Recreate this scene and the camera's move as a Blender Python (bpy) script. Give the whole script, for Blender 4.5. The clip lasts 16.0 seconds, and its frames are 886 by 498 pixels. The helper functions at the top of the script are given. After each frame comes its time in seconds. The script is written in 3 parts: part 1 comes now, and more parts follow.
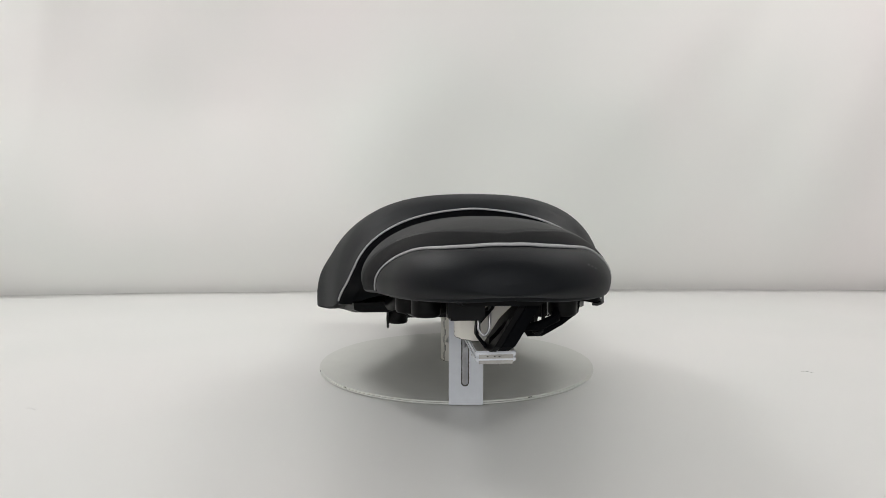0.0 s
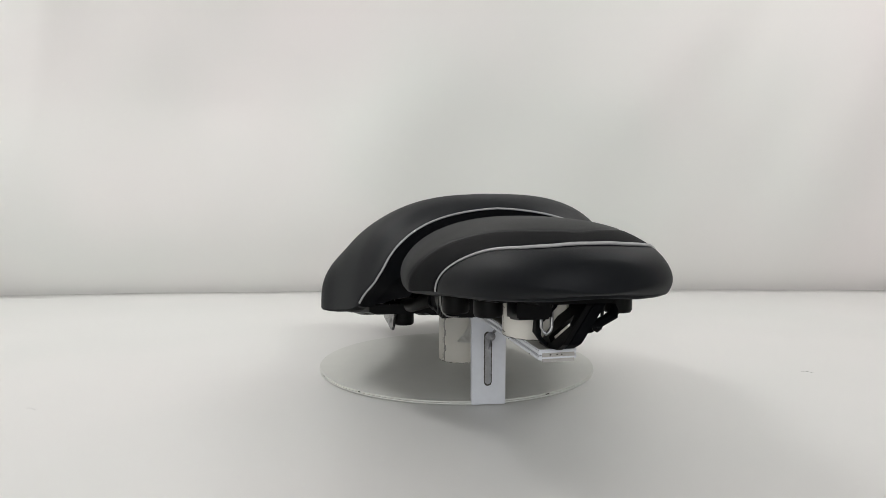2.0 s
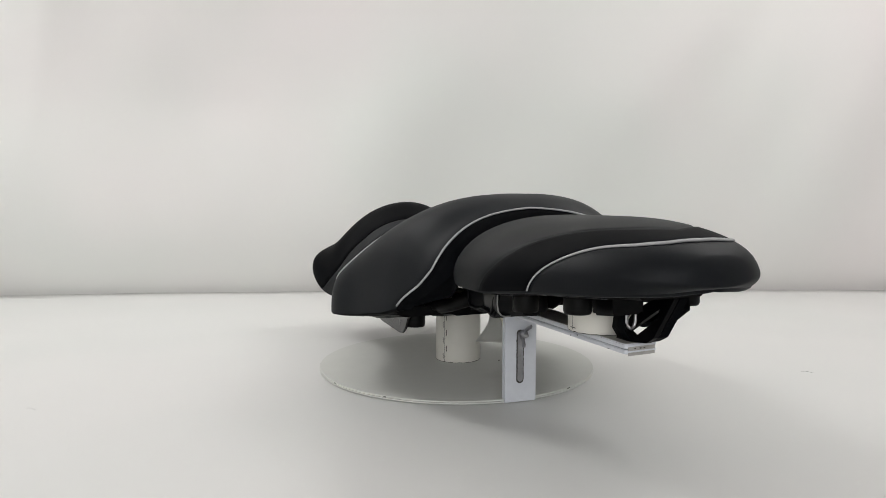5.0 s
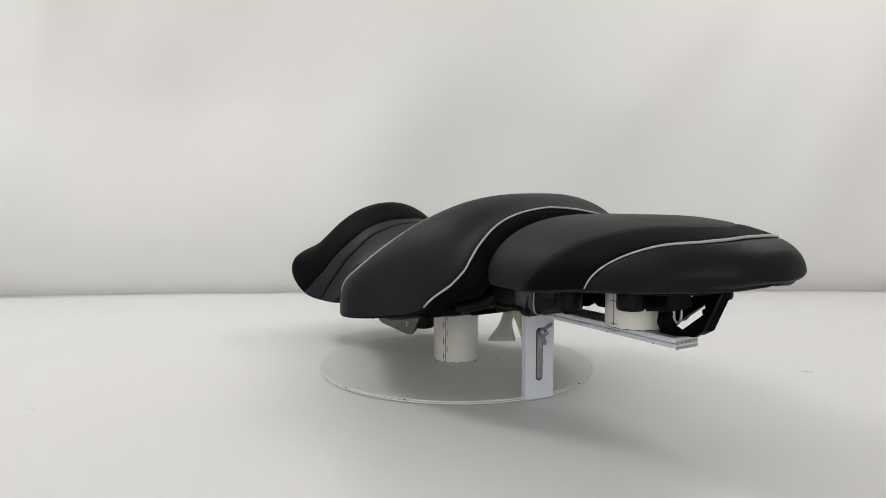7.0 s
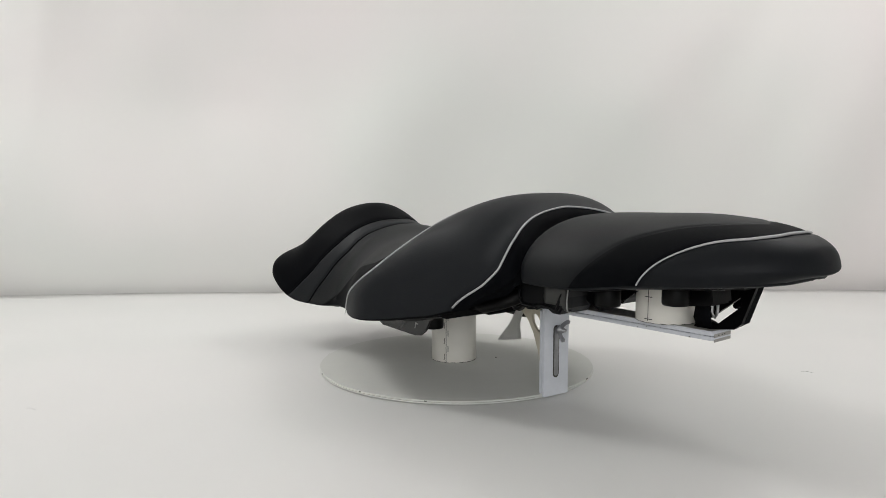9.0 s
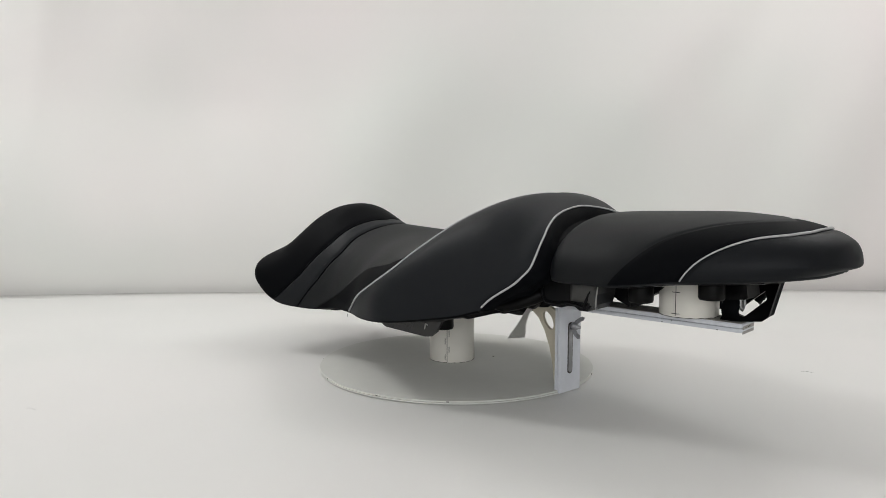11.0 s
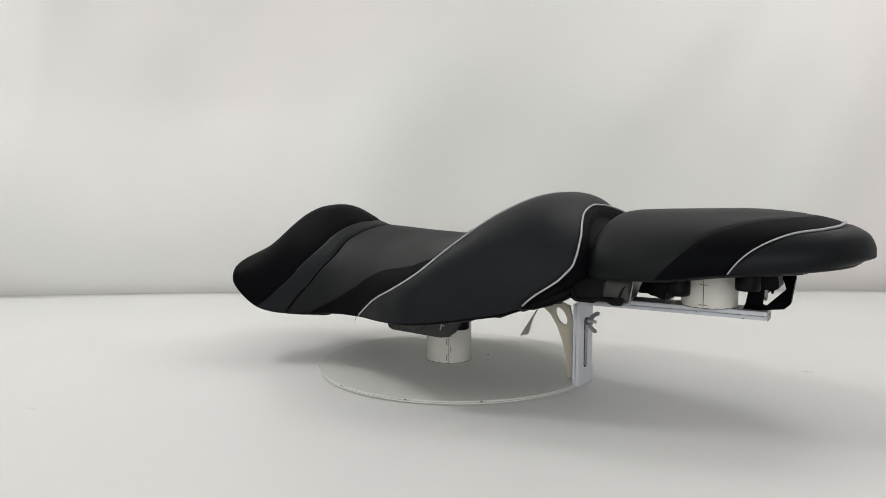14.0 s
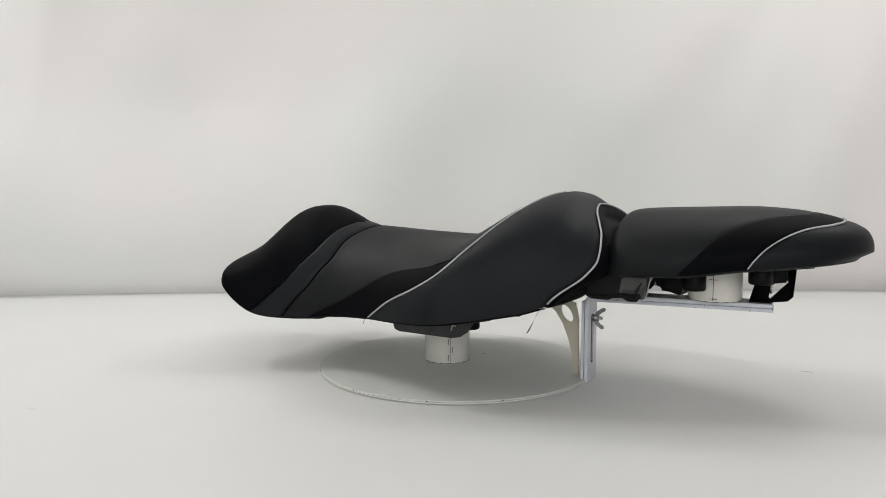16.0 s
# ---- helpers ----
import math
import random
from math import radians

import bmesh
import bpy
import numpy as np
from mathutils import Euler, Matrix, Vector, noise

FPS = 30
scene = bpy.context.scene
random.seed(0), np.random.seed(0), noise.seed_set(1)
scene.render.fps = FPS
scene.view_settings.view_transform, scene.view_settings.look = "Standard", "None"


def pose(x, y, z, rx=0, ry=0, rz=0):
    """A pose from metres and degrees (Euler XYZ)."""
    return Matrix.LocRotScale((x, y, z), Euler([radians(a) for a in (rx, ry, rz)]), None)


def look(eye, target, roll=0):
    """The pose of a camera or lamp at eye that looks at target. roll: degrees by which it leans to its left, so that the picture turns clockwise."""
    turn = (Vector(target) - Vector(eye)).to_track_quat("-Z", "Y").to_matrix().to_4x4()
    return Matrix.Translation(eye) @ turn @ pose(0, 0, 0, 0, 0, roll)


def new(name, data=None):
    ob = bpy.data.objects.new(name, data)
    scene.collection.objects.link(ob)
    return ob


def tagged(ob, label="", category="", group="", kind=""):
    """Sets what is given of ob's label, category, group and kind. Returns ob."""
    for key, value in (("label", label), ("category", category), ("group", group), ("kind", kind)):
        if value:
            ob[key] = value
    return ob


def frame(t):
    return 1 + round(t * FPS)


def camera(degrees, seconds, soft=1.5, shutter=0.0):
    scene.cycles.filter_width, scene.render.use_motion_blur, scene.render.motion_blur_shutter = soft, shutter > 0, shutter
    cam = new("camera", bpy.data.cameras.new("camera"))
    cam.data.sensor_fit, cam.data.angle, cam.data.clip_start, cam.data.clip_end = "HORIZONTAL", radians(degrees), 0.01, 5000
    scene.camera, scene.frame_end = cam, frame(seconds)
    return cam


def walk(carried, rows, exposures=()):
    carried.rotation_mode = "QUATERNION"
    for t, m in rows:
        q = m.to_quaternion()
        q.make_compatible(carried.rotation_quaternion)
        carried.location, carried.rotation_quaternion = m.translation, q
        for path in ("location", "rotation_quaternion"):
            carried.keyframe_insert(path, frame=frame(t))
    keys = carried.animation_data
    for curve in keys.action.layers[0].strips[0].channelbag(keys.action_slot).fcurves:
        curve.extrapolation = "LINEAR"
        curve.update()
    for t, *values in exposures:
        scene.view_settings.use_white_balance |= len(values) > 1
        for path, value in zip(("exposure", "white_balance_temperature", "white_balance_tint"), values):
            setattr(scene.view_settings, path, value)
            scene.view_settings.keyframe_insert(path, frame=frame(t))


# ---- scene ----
SECONDS = 16.0
cam = camera(59.01, SECONDS, soft=0.7)
EYE = (0.0, -1.0263, 0.2576)
AHEAD = (-0.01696, 0.99450, -0.10336)
STAND = look(EYE, [e + a for e, a in zip(EYE, AHEAD)], 0.0)
walk(cam, [(0.0, STAND), (SECONDS, STAND)])

# ---- light: lamps above the white cloth set, and added fill lamps ----
world = bpy.data.worlds.new("studio_air")
scene.world = world
world.use_nodes = True
world.node_tree.nodes["Background"].inputs[0].default_value = (0.9, 0.95, 1.0, 1)
world.node_tree.nodes["Background"].inputs[1].default_value = 0.06
scene.view_settings.exposure = 0.0


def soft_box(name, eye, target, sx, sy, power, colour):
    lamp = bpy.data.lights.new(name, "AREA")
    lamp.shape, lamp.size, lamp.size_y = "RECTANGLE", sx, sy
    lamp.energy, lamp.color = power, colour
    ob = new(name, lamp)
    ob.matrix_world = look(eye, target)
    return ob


# strip lamp added high at the back to brighten the floor behind the board
soft_box("overhead_light_tube", (0.0, 0.46, 1.25), (0.0, 0.40, 0.0), 2.2, 0.14, 3.6, (0.99, 0.99, 0.98))
soft_box("overhead_light_left", (-1.05, 0.40, 1.42), (0.0, 0.12, 0.0), 0.6, 0.4, 15.8, (0.99, 0.99, 0.982))
soft_box("overhead_light_right", (1.05, 0.40, 1.42), (0.0, 0.12, 0.0), 0.6, 0.4, 7.3, (0.99, 0.985, 0.975))
# unseen fill lamp added behind the camera to brighten bracket, pipes and cloth
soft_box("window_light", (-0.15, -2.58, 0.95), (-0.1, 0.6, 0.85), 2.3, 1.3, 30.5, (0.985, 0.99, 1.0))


# ---- materials ----
def material(name, colour, rough=0.5, metal=0.0, vary=0.12, scale=30.0, bump=0.0, bump_scale=900.0, spec=0.5, coarse=4.0, rough_vary=0.08, sheen=0.0):
    m = bpy.data.materials.new(name)
    m.use_nodes = True
    t = m.node_tree
    b = t.nodes["Principled BSDF"]
    pos = t.nodes.new("ShaderNodeTexCoord")
    fine = t.nodes.new("ShaderNodeTexNoise")
    fine.inputs["Scale"].default_value, fine.inputs["Detail"].default_value = scale, 6
    wide = t.nodes.new("ShaderNodeTexNoise")
    wide.inputs["Scale"].default_value, wide.inputs["Detail"].default_value = coarse, 3
    t.links.new(pos.outputs["Object"], fine.inputs["Vector"])
    t.links.new(pos.outputs["Object"], wide.inputs["Vector"])
    mix = t.nodes.new("ShaderNodeMath")
    mix.operation = "ADD"
    t.links.new(fine.outputs["Fac"], mix.inputs[0])
    t.links.new(wide.outputs["Fac"], mix.inputs[1])
    ramp = t.nodes.new("ShaderNodeMapRange")
    ramp.inputs["From Min"].default_value, ramp.inputs["From Max"].default_value = 0.6, 1.4
    ramp.inputs["To Min"].default_value, ramp.inputs["To Max"].default_value = 1 - vary, 1 + vary
    t.links.new(mix.outputs[0], ramp.inputs["Value"])
    tint = t.nodes.new("ShaderNodeVectorMath")
    tint.operation = "SCALE"
    tint.inputs[0].default_value = colour
    t.links.new(ramp.outputs[0], tint.inputs["Scale"])
    t.links.new(tint.outputs[0], b.inputs["Base Color"])
    r = t.nodes.new("ShaderNodeMapRange")
    r.inputs["From Min"].default_value, r.inputs["From Max"].default_value = 0.3, 0.7
    r.inputs["To Min"].default_value, r.inputs["To Max"].default_value = max(0.02, rough - rough_vary), min(1.0, rough + rough_vary)
    t.links.new(wide.outputs["Fac"], r.inputs["Value"])
    t.links.new(r.outputs[0], b.inputs["Roughness"])
    b.inputs["Metallic"].default_value = metal
    b.inputs["Specular IOR Level"].default_value = spec
    b.inputs["Sheen Weight"].default_value = sheen
    if bump:
        grain = t.nodes.new("ShaderNodeTexVoronoi")
        grain.inputs["Scale"].default_value = bump_scale
        t.links.new(pos.outputs["Object"], grain.inputs["Vector"])
        bm_node = t.nodes.new("ShaderNodeBump")
        bm_node.inputs["Strength"].default_value, bm_node.inputs["Distance"].default_value = bump, 0.0004
        t.links.new(grain.outputs["Distance"], bm_node.inputs["Height"])
        t.links.new(bm_node.outputs[0], b.inputs["Normal"])
    return m


VINYL = material("charcoal_vinyl", (0.0064, 0.0077, 0.0094), 0.55, bump=0.16, bump_scale=700, vary=0.15, spec=0.18)
VINYL_TAIL = material("smooth_charcoal_vinyl", (0.0048, 0.0058, 0.0074), 0.50, bump=0.14, bump_scale=700, vary=0.15, spec=0.15)
VINYL_GREY = material("dark_grey_vinyl", (0.0056, 0.0066, 0.0075), 0.56, bump=0.15, bump_scale=800, vary=0.12, spec=0.17)
VINYL_BLACK = material("deep_black_vinyl", (0.0018, 0.0021, 0.0029), 0.6, bump=0.15, bump_scale=800, vary=0.2, spec=0.045)
PRINT = material("worn_grey_print", (0.022, 0.022, 0.024), 0.5, vary=0.5, scale=400, spec=0.25)
PIPING = material("silver_grey_piping", (0.37, 0.37, 0.375), 0.45, vary=0.1, scale=200)
PLASTIC = material("black_moulded_plastic", (0.0020, 0.0020, 0.0024), 0.32, bump=0.1, bump_scale=400, vary=0.2, spec=0.09)
TRAY = material("satin_black_plastic", (0.0036, 0.0039, 0.0045), 0.36, bump=0.1, bump_scale=400, vary=0.2, spec=0.16)
RUBBER = material("black_rubber", (0.0022, 0.0022, 0.0022), 0.4, vary=0.2, spec=0.12)
TAB = material("shiny_grey_plate", (0.13, 0.13, 0.127), 0.3, metal=0.5, vary=0.15)
GLOSS = material("polished_black_plastic", (0.009, 0.0094, 0.0100), 0.24, bump=0.05, bump_scale=400, vary=0.2, spec=0.5)
SKIRT = material("grey_worn_glint", (0.30, 0.30, 0.29), 0.45, vary=0.15)
PVC = material("cream_plastic_pipe", (0.74, 0.72, 0.66), 0.4, vary=0.04, scale=60)
BEIGE = material("beige_plastic", (0.52, 0.48, 0.38), 0.45, vary=0.06)
PAINT = material("white_painted_steel", (0.61, 0.63, 0.67), 0.35, vary=0.06, scale=120)
GREYED = material("grey_beige_paint", (0.34, 0.332, 0.31), 0.5, vary=0.2, scale=150)
BARE = material("worn_grey_steel", (0.30, 0.30, 0.31), 0.4, metal=0.7, vary=0.3, scale=150)
DISC = material("off_white_board", (0.605, 0.61, 0.575), 0.45, vary=0.035, scale=40)
CLOTH = material("white_backdrop_cloth", (0.80, 0.79, 0.765), 0.85, vary=0.02, scale=14, coarse=1.2, bump=0.1, bump_scale=600)
SHEET = material("white_floor_sheet", (0.80, 0.80, 0.785), 0.38, vary=0.02, scale=20, coarse=2.0, rough_vary=0.1, spec=0.4)


def tint_over(m, one, two, scale):
    """Two slow tints of the same cloth in place of the single colour."""
    t = m.node_tree
    b = t.nodes["Principled BSDF"]
    pos = next(n for n in t.nodes if n.type == "TEX_COORD")
    slow = t.nodes.new("ShaderNodeTexNoise")
    slow.inputs["Scale"].default_value, slow.inputs["Detail"].default_value = scale, 2
    t.links.new(pos.outputs["Object"], slow.inputs["Vector"])
    span = t.nodes.new("ShaderNodeMapRange")
    span.inputs["From Min"].default_value, span.inputs["From Max"].default_value = 0.35, 0.65
    t.links.new(slow.outputs["Fac"], span.inputs["Value"])
    mix = t.nodes.new("ShaderNodeMix")
    mix.data_type = "RGBA"
    mix.inputs[6].default_value, mix.inputs[7].default_value = (*one, 1), (*two, 1)
    t.links.new(span.outputs[0], mix.inputs[0])
    t.links.new(mix.outputs[2], b.inputs["Base Color"])


tint_over(CLOTH, (0.83, 0.787, 0.776), (0.778, 0.79, 0.758), 1.6)
tint_over(SHEET, (0.690, 0.680, 0.666), (0.667, 0.670, 0.652), 1.9)
PAPER = material("white_paper_tag", (0.82, 0.82, 0.80), 0.7, vary=0.03)
sheer = PAPER.node_tree.nodes.new("ShaderNodeBsdfTranslucent")
sheer.inputs[0].default_value = (0.85, 0.85, 0.82, 1)
veil = PAPER.node_tree.nodes.new("ShaderNodeMixShader")
PAPER.node_tree.links.new(PAPER.node_tree.nodes["Principled BSDF"].outputs[0], veil.inputs[1])
PAPER.node_tree.links.new(sheer.outputs[0], veil.inputs[2])
PAPER.node_tree.links.new(veil.outputs[0], PAPER.node_tree.nodes["Material Output"].inputs["Surface"])
INK = material("dark_ink", (0.03, 0.03, 0.03), 0.7, vary=0.3, scale=300)
DIRT_SHADE = material("dark_scuff_shade", (0.06, 0.055, 0.05), 0.8, vary=0.4, scale=300)
# pale so that the unseen room surfaces bounce light onto the set
ROOM = material("pale_bounce_surface", (0.62, 0.62, 0.61), 0.9, vary=0.05)
CHROME = material("zinc_plated_wire", (0.42, 0.42, 0.43), 0.32, metal=1.0, vary=0.1)


# ---- mesh helpers ----
def smooth_mesh(ob):
    for f in ob.data.polygons:
        f.use_smooth = True
    return ob


def part(name, bm, mat, parent, label="", smooth=True):
    me = bpy.data.meshes.new(name)
    bmesh.ops.recalc_face_normals(bm, faces=bm.faces)
    bm.to_mesh(me)
    bm.free()
    me.materials.append(mat)
    ob = new(name, me)
    ob.parent = parent
    if smooth:
        smooth_mesh(ob)
    if label:
        tagged(ob, label)
    return ob


def thing(name, label, category, group="", kind=""):
    return tagged(new(name), label, category, group, kind)


def grid_faces(bm, rows, close=False):
    vs = [[bm.verts.new(p) for p in r] for r in rows]
    for a, b in zip(vs, vs[1:]):
        for i in range(len(a) - (0 if close else 1)):
            j = (i + 1) % len(a)
            bm.faces.new((a[i], a[j], b[j], b[i]))
    return vs


def tube(bm, pts, r, sides=8, cap=True):
    pts = [Vector(p) for p in pts]
    rows, up = [], Vector((0.13, 0.21, 0.97)).normalized()
    for i, p in enumerate(pts):
        d = (pts[min(i + 1, len(pts) - 1)] - pts[max(i - 1, 0)]).normalized()
        a = d.cross(up).normalized()
        b = d.cross(a).normalized()
        rr = r[i] if isinstance(r, (list, tuple)) else r
        rows.append([p + (a * math.cos(k * 2 * math.pi / sides) + b * math.sin(k * 2 * math.pi / sides)) * rr for k in range(sides)])
    vs = grid_faces(bm, rows, True)
    if cap:
        bm.faces.new(vs[0])
        bm.faces.new(vs[-1][::-1])


def turned(bm, profile, centre=(0, 0), sides=48):
    """A turned solid from (radius, height) pairs."""
    rows = [[(centre[0] + r * math.cos(k * 2 * math.pi / sides), centre[1] + r * math.sin(k * 2 * math.pi / sides), z) for k in range(sides)] for r, z in profile]
    vs = grid_faces(bm, rows, True)
    bm.faces.new(vs[0][::-1])
    bm.faces.new(vs[-1])


def prism(bm, outline, depth, place, bevel=0.0008):
    """An extruded outline of (x, y), its depth along z, put at a pose."""
    vs = [bm.verts.new(place @ Vector((x, y, 0))) for x, y in outline]
    f = bm.faces.new(vs)
    top = bmesh.ops.extrude_face_region(bm, geom=[f])
    moved = [v for v in top["geom"] if isinstance(v, bmesh.types.BMVert)]
    bmesh.ops.translate(bm, verts=moved, vec=place.to_3x3() @ Vector((0, 0, depth)))
    if bevel:
        edges = [e for e in bm.edges if e.verts[0] in vs + moved and e.verts[1] in vs + moved and (e.verts[0] in vs) == (e.verts[1] in vs)]
        bmesh.ops.bevel(bm, geom=edges, offset=bevel, segments=2, affect="EDGES")


def box(bm, size, place, bevel=0.001):
    x, y, z = (s / 2 for s in size)
    prism(bm, [(-x, -y), (x, -y), (x, y), (-x, y)], 2 * z, place @ pose(0, 0, -z), bevel)


def rounded(w, h, r, n=5):
    pts = []
    for cx, cy, a0 in ((w / 2 - r, h / 2 - r, 0), (-w / 2 + r, h / 2 - r, 90), (-w / 2 + r, -h / 2 + r, 180), (w / 2 - r, -h / 2 + r, 270)):
        for k in range(n + 1):
            a = radians(a0 + 90 * k / n)
            pts.append((cx + r * math.cos(a), cy + r * math.sin(a)))
    return pts


def slot_outline(w, h, n):
    """A long slot with round ends and many points on its straights."""
    r = w / 2
    ys = np.linspace(-h / 2 + r, h / 2 - r, n)
    top = [(r * math.cos(a), h / 2 - r + r * math.sin(a)) for a in np.linspace(0, math.pi, 9)[1:-1]]
    low = [(r * math.cos(a), -h / 2 + r + r * math.sin(a)) for a in np.linspace(math.pi, 2 * math.pi, 9)[1:-1]]
    return [(r, y) for y in ys] + top + [(-r, y) for y in ys[::-1]] + low


def curve_through(xs, ys):
    """A smooth monotone curve through the given knots."""
    xs, ys = np.array(xs, float), np.array(ys, float)
    h, d = np.diff(xs), np.diff(ys) / np.diff(xs)
    m = np.zeros(len(xs))
    m[0], m[-1] = d[0], d[-1]
    for i in range(1, len(xs) - 1):
        if d[i - 1] * d[i] > 0:
            w1, w2 = 2 * h[i] + h[i - 1], h[i] + 2 * h[i - 1]
            m[i] = (w1 + w2) / (w1 / d[i - 1] + w2 / d[i])

    def value(x):
        x = min(max(x, xs[0]), xs[-1])
        i = min(max(int(np.searchsorted(xs, x)) - 1, 0), len(h) - 1)
        k = (x - xs[i]) / h[i]
        return float((2 * k**3 - 3 * k**2 + 1) * ys[i] + (k**3 - 2 * k**2 + k) * h[i] * m[i] + (3 * k**2 - 2 * k**3) * ys[i + 1] + (k**3 - k**2) * h[i] * m[i + 1])
    return value


def eased(xs, ys, blur):
    """The same curve with its bends eased over a distance."""
    f = curve_through(xs, ys)
    at = np.linspace(xs[0], xs[-1], 500)
    raw = np.array([f(x) for x in at])
    step = at[1] - at[0]
    reach = max(1, int(3 * blur / step))
    bell = np.exp(-0.5 * (np.arange(-reach, reach + 1) * step / blur) ** 2)
    lead = np.concatenate([2 * raw[0] - raw[reach:0:-1], raw, 2 * raw[-1] - raw[-2:-reach - 2:-1]])
    soft = np.convolve(lead, bell / bell.sum(), "valid")
    return lambda x: float(np.interp(x, at, soft))


# ---- the set: floor sheet, cloth, added unseen room that bounces light ----
# how far back the cloth hangs at x
backdrop_line = curve_through((-1.6, -1.0, -.88, -.5, -.26, 0, .3, .9, 1.6), (.36, .545, .562, .605, .627, .648, .662, .664, .42))


def make_floor():
    bm = bmesh.new()
    xs, ys = np.linspace(-2.2, 2.2, 89), np.linspace(-1.15, 0.9, 61)
    grid_faces(bm, [[(x, y, 0.0006 * noise.noise((x * 2.2, y * 2.2, 3.0)) - 0.0048) for x in xs] for y in ys])
    ob = part("floor", bm, SHEET, None)
    tagged(ob, "smooth white sheet covering the photo table", "floor", kind="structure")


def crease(x, z):
    """Long soft pulls in the hanging cloth."""
    d = 0.0
    for x0, slope, width, deep, low in ((0.42, 0.55, 0.07, 0.007, 0.25), (0.60, 0.50, 0.07, 0.004, 0.15), (0.78, 0.35, 0.09, 0.007, 0.1), (-0.15, -0.25, 0.08, 0.009, 0.3), (-0.52, -0.18, 0.06, 0.009, 0.2), (0.95, 0.2, 0.03, 0.01, 0.05), (-0.85, 0.12, 0.04, 0.009, 0.1)):
        fade = 1 / (1 + math.exp(-(z - low) / 0.06))
        d += deep * fade * math.exp(-((x - x0 - slope * (z - 0.4) - 0.03 * math.sin(5 * z + x0 * 9)) / width) ** 2)
    return d


def make_backdrop():
    bm = bmesh.new()
    rows = []
    for z in np.linspace(-0.02, 1.75, 90):
        row = []
        for x in np.linspace(-1.6, 1.6, 150):
            fold = 0.060 * noise.noise((x * 1.7 + 0.5 * z, z * 1.1, 7.0)) + 0.026 * noise.noise((x * 4.0 - 1.8 * z, z * 1.6, 1.0)) + 0.003 * noise.noise((x * 9 + 3 * z, z * 3, 5.0))
            y = backdrop_line(x) - crease(x, z) + fold * min(1, 0.15 + 2.2 * max(z, 0)) - 0.062 * (1 - math.exp(-max(z, 0) / 0.075)) - 0.03 * max(0, z - 0.3) ** 2
            row.append((x, y, z))
        rows.append(row)
    grid_faces(bm, rows)
    ob = part("backdrop", bm, CLOTH, None)
    tagged(ob, "softly creased white cloth hung behind the table", "backdrop", kind="structure")


# unseen surfaces added round the set to enclose and bounce the light
def make_room():
    for name, size, at in (("wall_west", (0.05, 4.2, 3.2), (-2.1, -0.8, 0.75)), ("wall_east", (0.05, 4.2, 3.2), (2.1, -0.8, 0.75)), ("wall_north", (4.2, 0.05, 3.2), (0, 1.1, 0.75))):
        bm = bmesh.new()
        box(bm, size, pose(*at), 0)
        tagged(part(name, bm, CLOTH if name in ("wall_west", "wall_east") else ROOM, None, smooth=False), "unseen plain wall added to close in the light", "wall", kind="structure")
    # unseen wall behind the camera, with an opening added for the fill lamp
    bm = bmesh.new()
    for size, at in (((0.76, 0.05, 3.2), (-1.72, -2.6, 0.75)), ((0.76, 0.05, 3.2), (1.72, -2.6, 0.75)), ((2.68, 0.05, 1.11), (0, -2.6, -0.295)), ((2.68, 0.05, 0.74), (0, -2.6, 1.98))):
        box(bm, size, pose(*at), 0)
    tagged(part("wall_south", bm, ROOM, None, smooth=False), "unseen pale wall with an opening added for the fill lamp", "wall", kind="structure")
    bm = bmesh.new()
    box(bm, (4.2, 4.2, 0.05), pose(0, -0.8, -0.82), 0)
    tagged(part("room_floor", bm, ROOM, None, smooth=False), "unseen pale floor added below the table", "floor", kind="structure")
    bm = bmesh.new()
    box(bm, (4.2, 4.2, 0.05), pose(0, -0.8, 2.3), 0)
    tagged(part("ceiling", bm, CLOTH, None, smooth=False), "unseen white ceiling added to bounce light", "ceiling", kind="structure")


make_floor()
make_backdrop()
make_room()

# ---- the seat's shape: u along it to the tail, v to its side, z up ----
FRONT = dict(
    W=eased([-.2981, -.2946, -.2878, -.2767, -.2597, -.2341, -.2, -.15, -.07, 0, .04, .08, .12, .15, .18, .215], [.0822, .1076, .124, .1301, .1288, .1213, .1112, .1071, .1333, .1712, .1837, .17, .1594, .1517, .1407, .1291], 0.009),
    T=eased([-.2981, -.2895, -.2725, -.2537, -.2367, -.2171, -.19, -.158, -.136, -.115, -.094, -.036, .012, .04, .073, .11, .138, .152, .166, .176, .19, .215], [.1278, .1362, .1475, .1630, .1845, .2030, .2055, .1942, .1829, .179, .1775, .1721, .1682, .1712, .1888, .2133, .2264, .2288, .2263, .2236, .2118, .2075], 0.006),
    B=eased([-.2981, -.2878, -.2767, -.2597, -.2384, -.2171, -.19, -.13, -.07, 0, .07, .11, .14, .155, .172, .215], [.1158, .1108, .1012, .0839, .0689, .0645, .064, .071, .0771, .0826, .0888, .0956, .1013, .1067, .1102, .1257], 0.007),
    N=eased([-.2981, -.2, -.12, -.06, 0, .04, .08, .11, .14, .215], [2.48, 2.01, 1.86, 2.08, 2.73, 3.05, 3.65, 3.26, 2.76, 2.56], 0.016))
